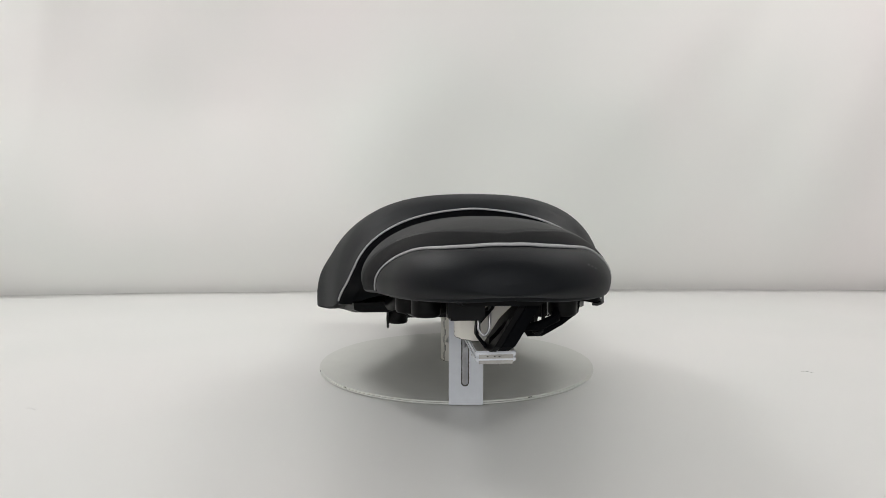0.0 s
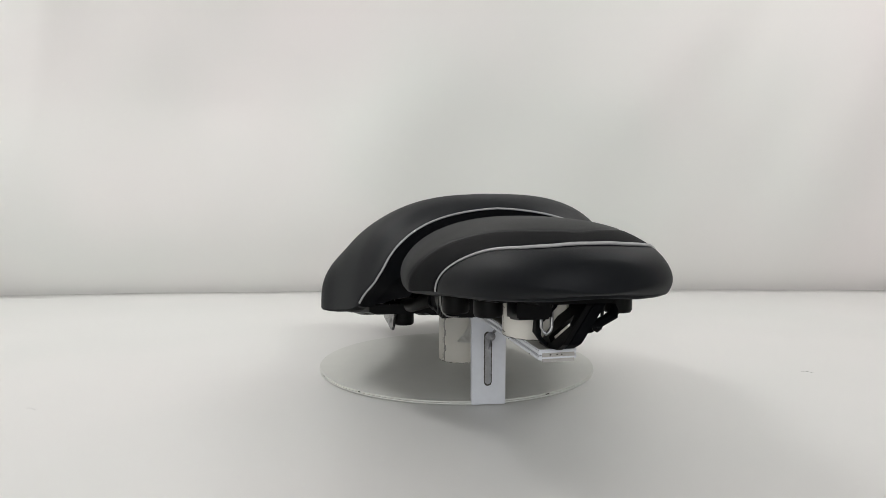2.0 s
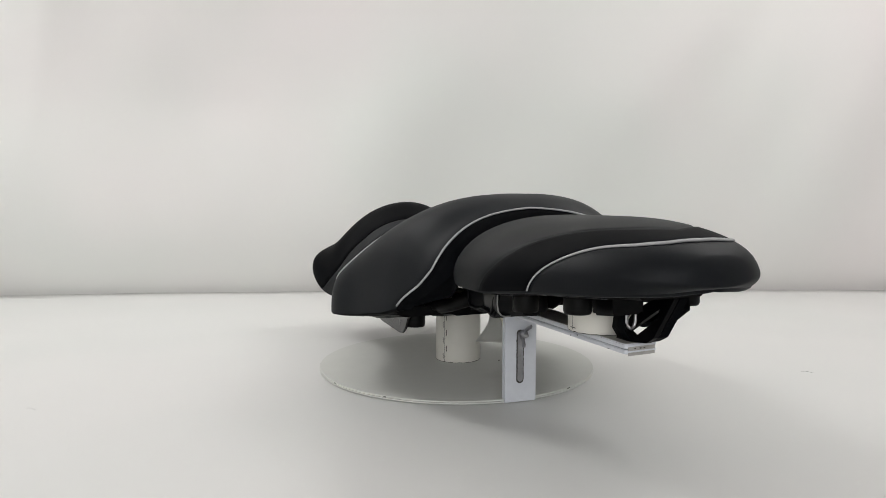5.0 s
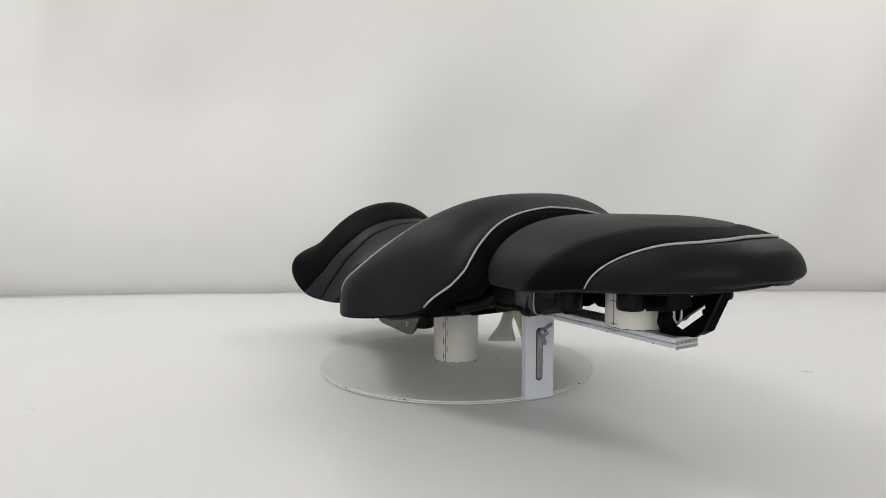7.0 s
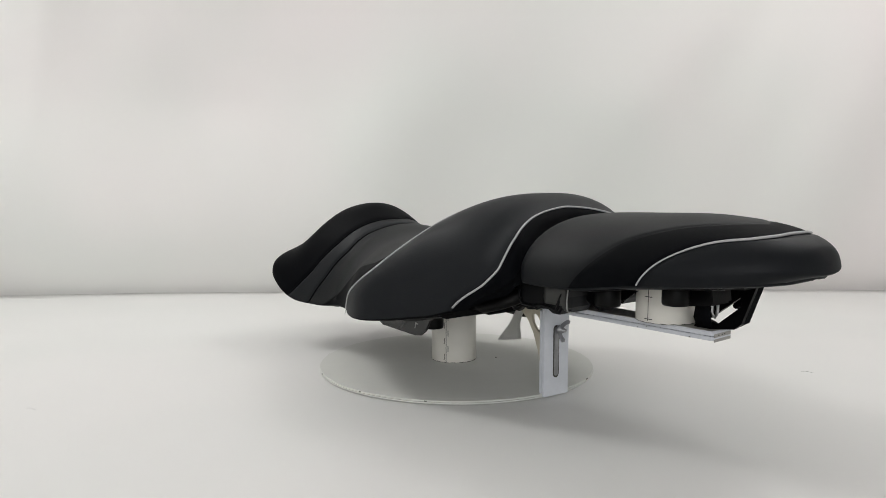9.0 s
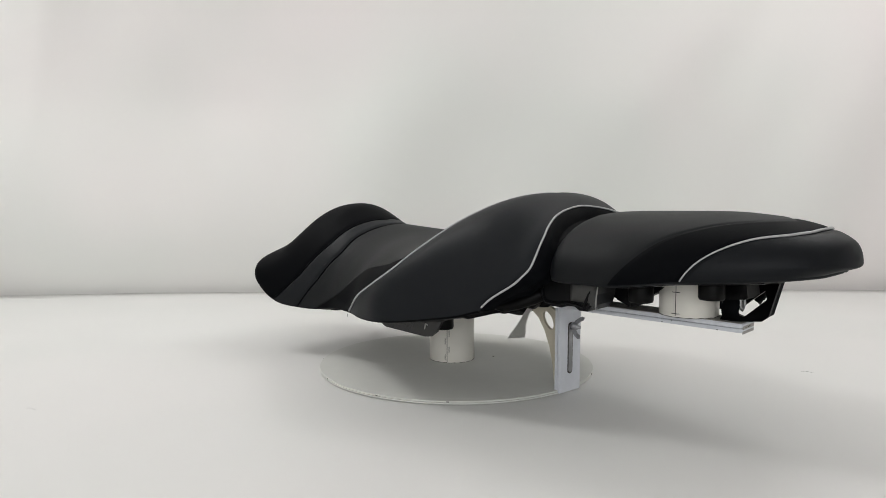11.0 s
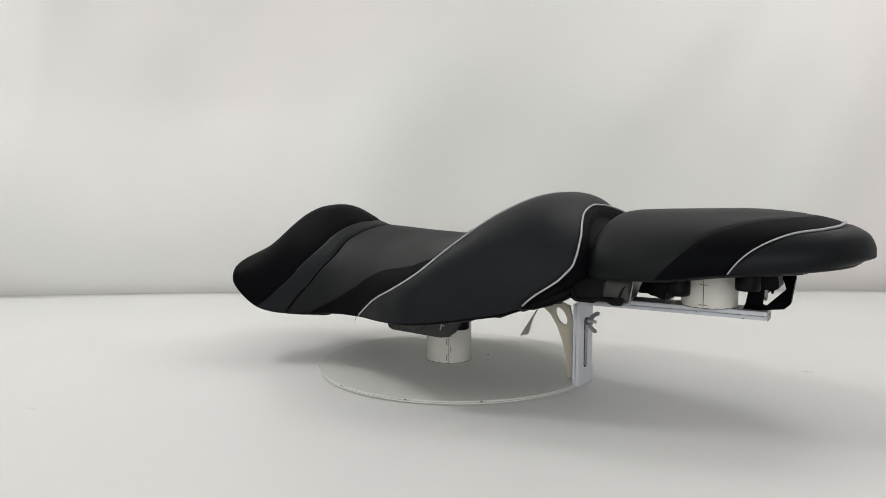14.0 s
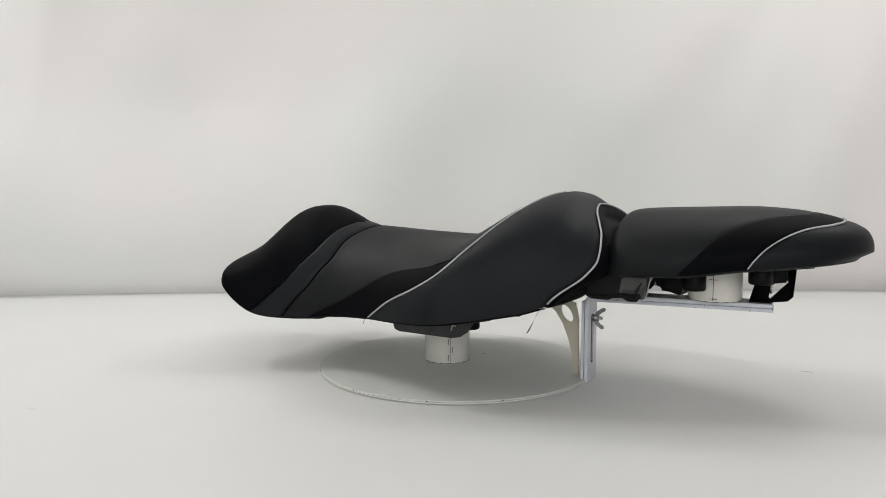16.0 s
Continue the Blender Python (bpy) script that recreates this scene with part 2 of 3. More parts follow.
REAR = dict(
    W=eased([.216, .220, .228, .245, .29, .33, .37, .41, .4822], [.0983, .1054, .1116, .1155, .1177, .1118, .102, .0934, .0878], .003),
    T=curve_through([0.216, 0.219, 0.224, 0.232, 0.25, 0.305, 0.366, 0.401, 0.43, 0.452, 0.464, 0.474, 0.481, 0.4865], [0.182, 0.195, 0.203, 0.2075, 0.2098, 0.2122, 0.2140, 0.2120, 0.2080, 0.2026, 0.1983, 0.1932, 0.1878, 0.1800]),
    B=curve_through([.212, .29, .356, .4, .4451, .4865], [.1425, .1446, .1528, .1563, .1600, .1632]),
    N=eased([.212, .3, .36, .42, .46, .4865], [2.24, 2.3, 2.15, 2.25, 2.4, 2.5], .012))
NOSE_TIP, TAIL_TIP, GAP = -0.2981, .4845, .216


def tail_round(u):
    """How the plan of the passenger cushion closes towards the tail."""
    x = min(max((u - .37) / (TAIL_TIP - .37), 0), 1)
    return max(1 - x ** 2.25, 0) ** (1 / 2.25)


def width_at(shape, u):
    return shape["W"](u) * (tail_round(u) if shape is REAR else 1)


def heights(shape, u):
    """Crown and hem height, closing in a round at the very tail."""
    t, b = shape["T"](u), shape["B"](u)
    if shape is REAR:
        q = min(max(0.0, (u - TAIL_TIP + .009) / .009), 1.0)
        f, mid = math.sqrt(1 - .88 * q * q), b + .48 * (t - b)
        t, b = mid + (t - mid) * f, mid - (mid - b) * (1 - .18 * q * q)
    return t, b


def tuck(shape, u, h):
    """How the passenger cushion curls under towards its hem: (forward, narrower)."""
    if shape is FRONT:
        return 0.0, 1.0
    k = max(0.0, 1 - h / .34) ** 2
    return .012 * k * min(max((u - .37) / .11, 0), 1) ** 2, 1 - .032 * k


def skin(shape, u, s, drop=0.0):
    """The point of a cushion at u, s from -1 (one hem) over 0 (the crown) to 1 (the other hem)."""
    w, n = width_at(shape, u), shape["N"](u)
    t, b = heights(shape, u)
    a = min(abs(s), 1.0) * math.pi / 2
    h = max(math.cos(a), 0.0) ** (2 / n)
    back, slim = tuck(shape, u, h)
    return (u - .075 * max(0, -.2 - u) - back, math.copysign(max(w - drop, 0.0) * max(math.sin(a), 0.0) ** (2 / n), s) * slim, b + (t - drop - b) * h)


def by_spread(values):
    """u of a seam by its knots from the crown to the hem, the same on both sides."""
    f = curve_through(KNOTS, values)
    return lambda s: f(abs(s))


KNOTS = (0, .2, .4, .55, .7, .8, .9, 1)
NOSE_A = by_spread([-.1392, -.1477, -.1593, -.1699, -.1894, -.2044, -.2239, -.242])
NOSE_B = by_spread([-.1139, -.125, -.1372, -.1429, -.1577, -.1691, -.1866, -.2039])
CREST = by_spread([.144, .123, .0912, .0662, .039, .0107, -.0302, -.0614])
LOBE_END = by_spread([.1884, .1961, .2058, .2117, .2135, .2121, .1999, .1615])
STRIPE = by_spread([.4284, .4117, .3718, .3434, .326, .3158, .3053, .2933])
TAIL = by_spread([.4555, .453, .4405, .4136, .3905, .3782, .3689, .361])
wedge_line = curve_through((0, .5, .54, .57, .608, .678, .782, .885, .982, 1), (.2, .13, .075, .032, -.004, -.04, -.076, -.115, -.156, -.164))
WEDGE = lambda s: wedge_line(abs(s))


def panel(shape, begin, end, s0=-1.0, s1=1.0, across=120, along=40, dip_begin=0.0, dip_end=0.0, width=0.004, puff=0.0, drop=0.0):
    bm = bmesh.new()
    rows = []
    for j in range(across + 1):
        s = s0 + (s1 - s0) * j / across
        a, b = begin(s), end(s)
        if b - a < 0.0003:
            b = a + 0.0003
        row = []
        for i in range(along + 1):
            k = 0.5 - 0.5 * math.cos(math.pi * i / along)
            u = a + (b - a) * k
            d = drop + dip_begin * math.exp(-((u - a) / width) ** 2) + dip_end * math.exp(-((b - u) / width) ** 2) - puff * 4 * k * (1 - k)
            row.append(skin(shape, u, s, d))
        rows.append(row)
    grid_faces(bm, rows)
    return bm


def along_seam(shape, line, s0=-1.0, s1=1.0, n=140, drop=0.0):
    return [skin(shape, line(s0 + (s1 - s0) * k / n), s0 + (s1 - s0) * k / n, drop) for k in range(n + 1)]


def slab(bm, outer, inner, depth, at):
    """A flat plate with one hole."""
    layers = []
    for d in (0, depth):
        layers.append(([bm.verts.new(at @ Vector((x, z, d))) for x, z in outer], [bm.verts.new(at @ Vector((x, z, d))) for x, z in inner]))
    for rings in layers:
        edges = [bm.edges.new((r[i], r[(i + 1) % len(r)])) for r in rings for i in range(len(r))]
        bmesh.ops.triangle_fill(bm, edges=edges, use_beauty=True)
    for i in (0, 1):
        a, b = layers[0][i], layers[1][i]
        for k in range(len(a)):
            bm.faces.new((a[k], a[(k + 1) % len(a)], b[(k + 1) % len(b)], b[k]))


def ribbon(bm, path, wide, thick):
    """A flat band, its width along u, laid along a path in v and z."""
    pts = [Vector(p) for p in path]
    rows = []
    for i, p in enumerate(pts):
        d = pts[min(i + 1, len(pts) - 1)] - pts[max(i - 1, 0)]
        across = Vector((0, -d.z, d.y)).normalized() * thick / 2
        rows.append([p + across, p + Vector((wide, 0, 0)) + across, p + Vector((wide, 0, 0)) - across, p - across])
    vs = grid_faces(bm, rows, True)
    bm.faces.new(vs[0])
    bm.faces.new(vs[-1][::-1])


def make_seat():
    seat = thing("motorcycle_seat", "two-up motorcycle seat of black and charcoal vinyl with silver piping", "motorcycle seat")
    part("nose_panel", panel(FRONT, lambda s: NOSE_TIP, NOSE_A, dip_end=.0016, width=.003), VINYL_BLACK, seat, "matt black nose panel")
    part("nose_band", panel(FRONT, NOSE_A, NOSE_B, along=24, dip_begin=.0016, dip_end=.0016, width=.003, puff=.0006), VINYL, seat, "charcoal stitched band")
    part("rider_panel", panel(FRONT, NOSE_B, lambda s: min(CREST(s), WEDGE(s)), dip_begin=.0016, dip_end=.0012, width=.003, along=60), VINYL_GREY, seat, "dark grey rider's seating panel")
    for sign in (-1, 1):
        part("side_wedge", panel(FRONT, lambda s: min(WEDGE(s), CREST(s)), CREST, *sorted((sign * 0.545, sign * 1.0)), across=80, along=30, dip_end=.0015), VINYL_BLACK, seat, "deep black wedge panel")
    part("saddle_lobe", panel(FRONT, CREST, LOBE_END, along=60, across=160, dip_begin=.0015, dip_end=.0025, width=.005), VINYL, seat, "charcoal raised lobe wrapping over the sides")
    part("passenger_panel", panel(REAR, lambda s: GAP, STRIPE, along=60, dip_end=.0008), VINYL_GREY, seat, "dark grey passenger seating panel")
    part("passenger_stripe", panel(REAR, STRIPE, TAIL, dip_begin=.0008, dip_end=.0015), VINYL_BLACK, seat, "deep black curved stripe panel")
    part("tail_panel", panel(REAR, TAIL, lambda s: TAIL_TIP, along=60, dip_begin=.0015), VINYL_TAIL, seat, "charcoal rounded tail panel")
    for k in range(3):
        s0, u0 = -.52 - .035 * k, .4475 - .003 * k
        bm = bmesh.new()
        grid_faces(bm, [[skin(REAR, u0 + .0035 * i / 4, s0 - .018 * j / 4 - .12, -.0003) for j in range(5)] for i in range(5)])
        part("worn_print", bm, PRINT, seat, "faint worn grey print")
    for line, shape, r, name in ((CREST, FRONT, .0011, "front_piping"), (LOBE_END, FRONT, .0011, "lobe_piping"), (TAIL, REAR, .0014, "tail_piping")):
        bm = bmesh.new()
        slim = [r * (1.0 - .45 * min(1, max(0, (abs(-.995 + 1.99 * k / 140) - .35) / .4))) if shape is REAR else r for k in range(141)]
        tube(bm, along_seam(shape, line, -.995, .995), slim)
        part(name, bm, PIPING, seat, "thin silver-grey piping")
    for line in (NOSE_A, NOSE_B):
        bm = bmesh.new()
        tube(bm, along_seam(FRONT, line, -.995, .995, drop=.0012), .0009, 6)
        part("seam", bm, VINYL_BLACK, seat)
    # the lobe's steep rear wall and the black channel behind it
    bm = bmesh.new()
    rows = []
    for k in range(141):
        s = -1 + 2 * k / 140
        u, v, z = skin(FRONT, LOBE_END(s), s, 0.001)
        rows.append([(u, v, z), (u + .004, v * .985, z - .004 * (1 - s * s)), (u + .006, v * .96, z - .012 * (1 - s * s)), (u + .008, v * .9, z - .03 * (1 - s * s))])
    grid_faces(bm, rows)
    part("lobe_wall", bm, VINYL_BLACK, seat)
    bm = bmesh.new()
    rows = []
    for k in range(141):
        s = -1 + 2 * k / 140
        a = Vector(skin(FRONT, LOBE_END(s) - .002, s, .0022))
        b = Vector(skin(REAR, GAP + .006, s, .0022))
        row = []
        for i in range(13):
            f = i / 12
            p = a.lerp(b, f)
            sag = math.sin(math.pi * f) ** .8
            crumple = .0035 * sag * noise.noise((p.x * 60, p.y * 40, 2.0)) * max(0, abs(s) - .6) / .4
            row.append((p.x, p.y * (1 - (.05 + .16 * s ** 6) * sag) + crumple, p.z - .016 * sag * (1 - s * s) - .002 * sag * s * s + crumple))
        rows.append(row)
    grid_faces(bm, rows)
    part("gusset", bm, VINYL_BLACK, seat, "crumpled black gusset between the cushions")
    # rolled hems
    for shape, u0, u1 in ((FRONT, NOSE_TIP, .16), (REAR, GAP, TAIL_TIP)):
        for sign in (-1, 1):
            bm = bmesh.new()
            rows = []
            for i in range(91):
                u = u0 + (u1 - u0) * (0.5 - 0.5 * math.cos(math.pi * i / 90))
                w, b = width_at(shape, u), heights(shape, u)[1]
                back, slim = tuck(shape, u, 0)
                w *= slim
                w0 = max(w, .0112)
                x = u - .075 * max(0, -.2 - u) - back
                rows.append([(x, sign * w, b), (x, sign * (w - .0014), b - .0016), (x, sign * (w0 - .005), b - .0026), (x, sign * (w0 - .011), b - .0020)])
            grid_faces(bm, rows)
            part("hem", bm, VINYL_BLACK if shape is FRONT else VINYL_TAIL, seat)
    # moulded base pans
    for shape, u0, u1, low in ((FRONT, -.28, .125, .006), (REAR, .2, .425, .005)):
        bm = bmesh.new()
        rows = []
        for i in range(61):
            u = u0 + (u1 - u0) * i / 60
            uu = min(max(u, u0), u1)
            w, b = max(width_at(shape, uu) - (.026 if shape is FRONT else .017), .008), shape["B"](uu)
            ridge = low + (.0015 if shape is FRONT and (i // 4) % 2 else 0)
            rows.append([(u, w * x, b + dz) for x, dz in ((-1, .004), (-1, -.004), (-.93, -ridge), (-.5, -ridge), (-.45, -ridge - .003), (.45, -ridge - .003), (.5, -ridge), (.93, -ridge), (1, -.004), (1, .004))])
        vs = grid_faces(bm, rows)
        bm.faces.new(vs[0])
        bm.faces.new(vs[-1])
        part("base_pan", bm, PLASTIC, seat, "ribbed black plastic base pan", smooth=False)
    # skirts that hang from the pan
    for sign in (-1, 1):
        bm = bmesh.new()
        out = [(-.049, .094), (-.048, .064), (-.046, .058), (-.040, .0552), (.030, .0525), (.042, .0545), (.052, .0615), (.060, .0745), (.070, .082), (.078, .094)]
        plate_at = Matrix(((1, 0, 0, 0), (0, 0, sign, sign * .0925), (0, 1, 0, 0), (0, 0, 0, 1)))
        prism(bm, out, .003, plate_at, .0009)
        skirt = part("side_skirt", bm, GLOSS, seat, "polished black plastic skirt plate", smooth=False)
        bm = bmesh.new()
        prism(bm, [(.030, .062), (.0315, .062), (.0335, .068), (.0365, .067), (.0365, .0685), (.032, .0695)], .0006, plate_at @ pose(0, 0, .003), 0)
        part("scuff", bm, SKIRT, skirt, smooth=False)
        bm = bmesh.new()
        bend = [(.0770, .142), (.0768, .132), (.0760, .123), (.0735, .1155), (.0690, .1115), (.0630, .1095), (.0560, .1090)]
        rows = []
        for k, (v, z) in enumerate(bend):
            slack = .004 * max(0, k - 3) / 3
            rows.append([(.224 + .004 * (6 - k) / 6 + slack + (.0335 - 2 * slack - .001 * k) * i / 8, sign * v, z) for i in range(9)])
        grid_faces(bm, rows)
        bmesh.ops.solidify(bm, geom=list(bm.faces), thickness=.0012)
        tab = part("pan_tab", bm, TAB, seat, "grey shiny curved tab")
        # pale tube painted for the reflection along the tab's rear edge
        bm = bmesh.new()
        tube(bm, [(r[-1][0] + .0004, r[-1][1], r[-1][2]) for r in rows], .0008, 6)
        part("tab_rim", bm, SKIRT, tab, "pale rim standing for a reflection along the edge")
    # rubber buffers
    for u, v, r, z in ((.049, .0815, .0125, .0636), (-.18, .06, .012, .056), (.3735, .058, .0125, .1335), (.307, .0715, .0125, .1250), (.279, .043, .0105, .1187)):
        for sign in (-1, 1):
            bm = bmesh.new()
            turned(bm, [(r * .92, z), (r, z + .002), (r, z + .016), (r * .9, z + .018), (r * .9, z + .032)], (u, sign * v), 28)
            part("rubber_buffer", bm, RUBBER, seat)
    # strap frame under the tail: a flat moulding with a cut-out, then wire hooks and webbing
    bm = bmesh.new()
    outer = [(.3606, .1035), (.402, .1085), (.4075, .1135), (.4105, .146), (.405, .160), (.398, .158), (.388, .1455), (.376, .136), (.368, .130)]
    inner = [(.3735, .1135), (.384, .1105), (.4020, .1285), (.3985, .1365)]
    slab(bm, outer, inner, .005, Matrix(((1, 0, 0, 0), (0, -.57, 1, .0640), (0, 1, 0, 0), (0, 0, 0, 1))))
    part("strap_frame", bm, PLASTIC, seat, "black moulded strap frame", smooth=False)
    bm = bmesh.new()
    prism(bm, [(.3995, .1085), (.4070, .1135), (.4100, .146), (.4045, .159), (.3995, .143), (.4035, .128)], -.012, Matrix(((1, 0, 0, 0), (0, -.57, 1, .0638), (0, 1, 0, 0), (0, 0, 0, 1))), .0012)
    part("webbing", bm, VINYL_BLACK, seat, "black folded webbing", smooth=False)
    bm = bmesh.new()
    band = [(.001, .1055), (.009, .1085), (.0155, .117), (.0150, .1275), (.009, .135), (.003, .142), (.000, .156)]
    ribbon(bm, [(.3625 + .009 * k / 6, v, z) for k, (v, z) in enumerate(band)], .017, .0022)
    part("webbing", bm, VINYL_BLACK, seat, "black folded webbing")
    bm = bmesh.new()
    ribbon(bm, [(.336, -.030, .136), (.336, -.030, .118), (.335, -.034, .1105), (.334, -.046, .1105), (.332, -.064, .120), (.330, -.078, .130), (.330, -.079, .142)], .010, .0045)
    part("webbing", bm, VINYL_BLACK, seat, "black folded webbing")
    for v0, u0, z0 in ((.010, .384, .118), (-.035, .384, .119)):
        bm = bmesh.new()
        tube(bm, [(u0, v0 + .0045, .150), (u0, v0 + .0045, z0 + .006), (u0, v0 + .003, z0 + .002), (u0, v0, z0), (u0, v0 - .003, z0 + .002), (u0, v0 - .0045, z0 + .006), (u0, v0 - .0045, .150)], .0015)
        part("wire_hook", bm, CHROME if v0 > 0 else RUBBER, seat, "bent wire hook")
    bm = bmesh.new()
    tube(bm, [(.385, -.024, .125), (.385, -.036, .126), (.383, -.050, .132), (.378, -.055, .150)], [.003, .0045, .0045, .003], 8)
    part("strap_loop", bm, VINYL_BLACK, seat, "black webbing loop")
    # black tray between the cushions' pans
    for sign in (-1, 1):
        bm = bmesh.new()
        side = [(.184, .143), (.187, .118), (.189, .1115), (.194, .1085), (.214, .1080), (.220, .1105), (.230, .1110), (.236, .1075), (.246, .1075), (.251, .1140), (.255, .126), (.264, .143)]
        prism(bm, side, .046, Matrix(((1, 0, 0, 0), (0, 0, sign, sign * .028), (0, 1, 0, 0), (0, 0, 0, 1))), .0018)
        tray = part("pan_tray", bm, TRAY, seat, smooth=False)
        bm = bmesh.new()
        tube(bm, [(.1885, sign * .0752, .139), (.1905, sign * .0752, .120), (.195, sign * .0752, .1125), (.212, sign * .0752, .1120), (.222, sign * .0752, .1150), (.234, sign * .0752, .1140), (.243, sign * .0752, .1120), (.249, sign * .0752, .126), (.257, sign * .0752, .139)], .0016, 8)
        part("tray_rim", bm, TRAY, tray)
    # slack folds of the cover hanging under the gusset
    for sign in (-1, 1):
        bm = bmesh.new()
        path = curve_through((0, .2, .4, .6, .8, 1), (.036, .040, .037, .040, .046, .056))
        low = curve_through((0, .2, .4, .6, .8, 1), (.0960, .0985, .1005, .1045, .1085, .116))
        pts = [(.078 + .092 * k / 40, sign * (path(k / 40) + .003 * noise.noise((k * .45, 1.0, sign))), low(k / 40) + .003 * noise.noise((k * .5, 4.0, sign))) for k in range(41)]
        tube(bm, pts, [.0082 + .0045 * noise.noise((k * .42, 8.0, sign)) for k in range(41)], 14)
        for v in bm.verts:
            v.co += Vector((0, 1, 1)) * .0022 * noise.noise(v.co * 140)
        part("cover_fold", bm, TRAY, seat, "crumpled black cover folds")
        bm = bmesh.new()
        tube(bm, [(.140, sign * .034, .114), (.143, sign * .034, .107), (.149, sign * .033, .1015), (.153, sign * .033, .0985)], [.006, .009, .0105, .007], 14)
        part("cover_knot", bm, TRAY, seat)
        bm = bmesh.new()
        prism(bm, [(.258, .136), (.262, .1215), (.272, .1195), (.290, .1215), (.301, .1275), (.312, .136)], .003, Matrix(((1, 0, 0, 0), (0, 0, sign, sign * .030), (0, 1, 0, 0), (0, 0, 0, 1))), .0006)
        part("pan_rib", bm, PLASTIC, seat, smooth=False)
    bm = bmesh.new()
    turned(bm, [(.007, .0925), (.008, .0945), (.008, .104), (.006, .112)], (.1445, .008), 20)
    part("rubber_buffer", bm, RUBBER, seat)
    bm = bmesh.new()
    box(bm, (.030, .030, .022), pose(.385, .026, .143, 0, -8, 0), .002)
    part("latch_block", bm, PLASTIC, seat, smooth=False)
    # loose threads at the hem and a worn print on the tail
    for u0, v0, z0, lean in ((-.0653, .1335, .078, -.004),):
        for sign in (-1, 1):
            bm = bmesh.new()
            tube(bm, [(u0, sign * v0, z0), (u0 + lean * .5, sign * (v0 + .0005), z0 - .004), (u0 + lean, sign * v0, z0 - .009)], .00035, 5)
            part("loose_thread", bm, SKIRT, seat)
    # cables and clips in the middle of the pan
    bm = bmesh.new()
    tube(bm, [(.10, .082, .103), (.115, .088, .100), (.130, .084, .104), (.148, .088, .105), (.163, .083, .108), (.178, .074, .116), (.195, .06, .124)], [.006, .008, .0065, .0085, .007, .009, .007], 10)
    part("wiring_loom", bm, RUBBER, seat, "black sleeved wiring loom")
    for x0, v0 in ((.236, .052), (.285, .055), (.245, -.05), (.29, -.055)):
        bm = bmesh.new()
        box(bm, (.026, .016, .02), pose(x0, v0, .129, 0, 12, 20), .002)
        part("pan_clip", bm, PLASTIC, seat, smooth=False)
    for ob in seat.children_recursive:
        ob.data.transform(Matrix.Diagonal((1, -1, 1, 1)))
        ob.data.flip_normals()
    return seat


def make_turntable():
    table = thing("turntable", "round off-white board turntable with scuffed rim", "turntable")
    bm = bmesh.new()
    turned(bm, [(.1796, -.0019), (.18, -.0016), (.18, -.0003), (.1797, 0)], sides=160)
    part("top_board", bm, DISC, table, smooth=False)
    bm = bmesh.new()
    turned(bm, [(.1800, -.0040), (.1804, -.0037), (.1804, -.0025), (.1800, -.0022)], sides=160)
    part("base_board", bm, DISC, table, smooth=False)
    bm = bmesh.new()
    turned(bm, [(.176, -.0052), (.176, -.001)], sides=160)
    part("core", bm, PVC, table, smooth=False)
    rnd = random.Random(4)
    for k in range(6):
        a = rnd.uniform(-3.1, 0.3)
        bm = bmesh.new()
        box(bm, (rnd.uniform(.002, .006), .0005, .0010), pose(.1803 * math.cos(a), .1803 * math.sin(a), -.001, 0, 0, math.degrees(a) + 90), 0)
        part("scuff", bm, DIRT_SHADE, table, smooth=False)
    bm = bmesh.new()
    turned(bm, [(.0010, 0.0002), (.0010, .0008)], (.0389, .0422), 8)
    part("speck", bm, DIRT_SHADE, table)
    return table


def make_pipe(name, centre, z0, z1, marks):
    pipe = thing(name, "cut length of cream plastic pipe standing upright", "pipe", group="pipe supports")
    pipe.matrix_basis = Matrix.Translation((*centre, z0))
    h, sides = z1 - z0, 64
    bm = bmesh.new()
    prof = [(.0262, 0.0006), (.0297, 0), (.0302, .0006), (.0302, h - .0006), (.0297, h), (.0268, h), (.0262, h - .0006)]
    rows = [[(r * math.cos(k * 2 * math.pi / sides), r * math.sin(k * 2 * math.pi / sides), z) for k in range(sides)] for r, z in prof + [prof[0]]]
    grid_faces(bm, rows, True)
    part("pipe_wall", bm, PVC, pipe)
    # dark ring paints the shadow gap under the pipe along with grime
    bm = bmesh.new()
    grid_faces(bm, [[(.03035 * math.cos(k * 2 * math.pi / sides), .03035 * math.sin(k * 2 * math.pi / sides), z * (1 + .5 * math.sin(k * 1.7))) for k in range(sides)] for z in (.0001, .0006)], True)
    part("grimy_foot", bm, DIRT_SHADE, pipe)
    for a, zc, wide, high in marks:
        bm = bmesh.new()
        rows = [[(.0305 * math.cos(radians(a) + x / .0305), .0305 * math.sin(radians(a) + x / .0305), zc + z) for x in np.linspace(-wide / 2, wide / 2, 5)] for z in (-high / 2, high / 2)]
        grid_faces(bm, rows)
        part("printed_mark", bm, INK, pipe)
    return pipe


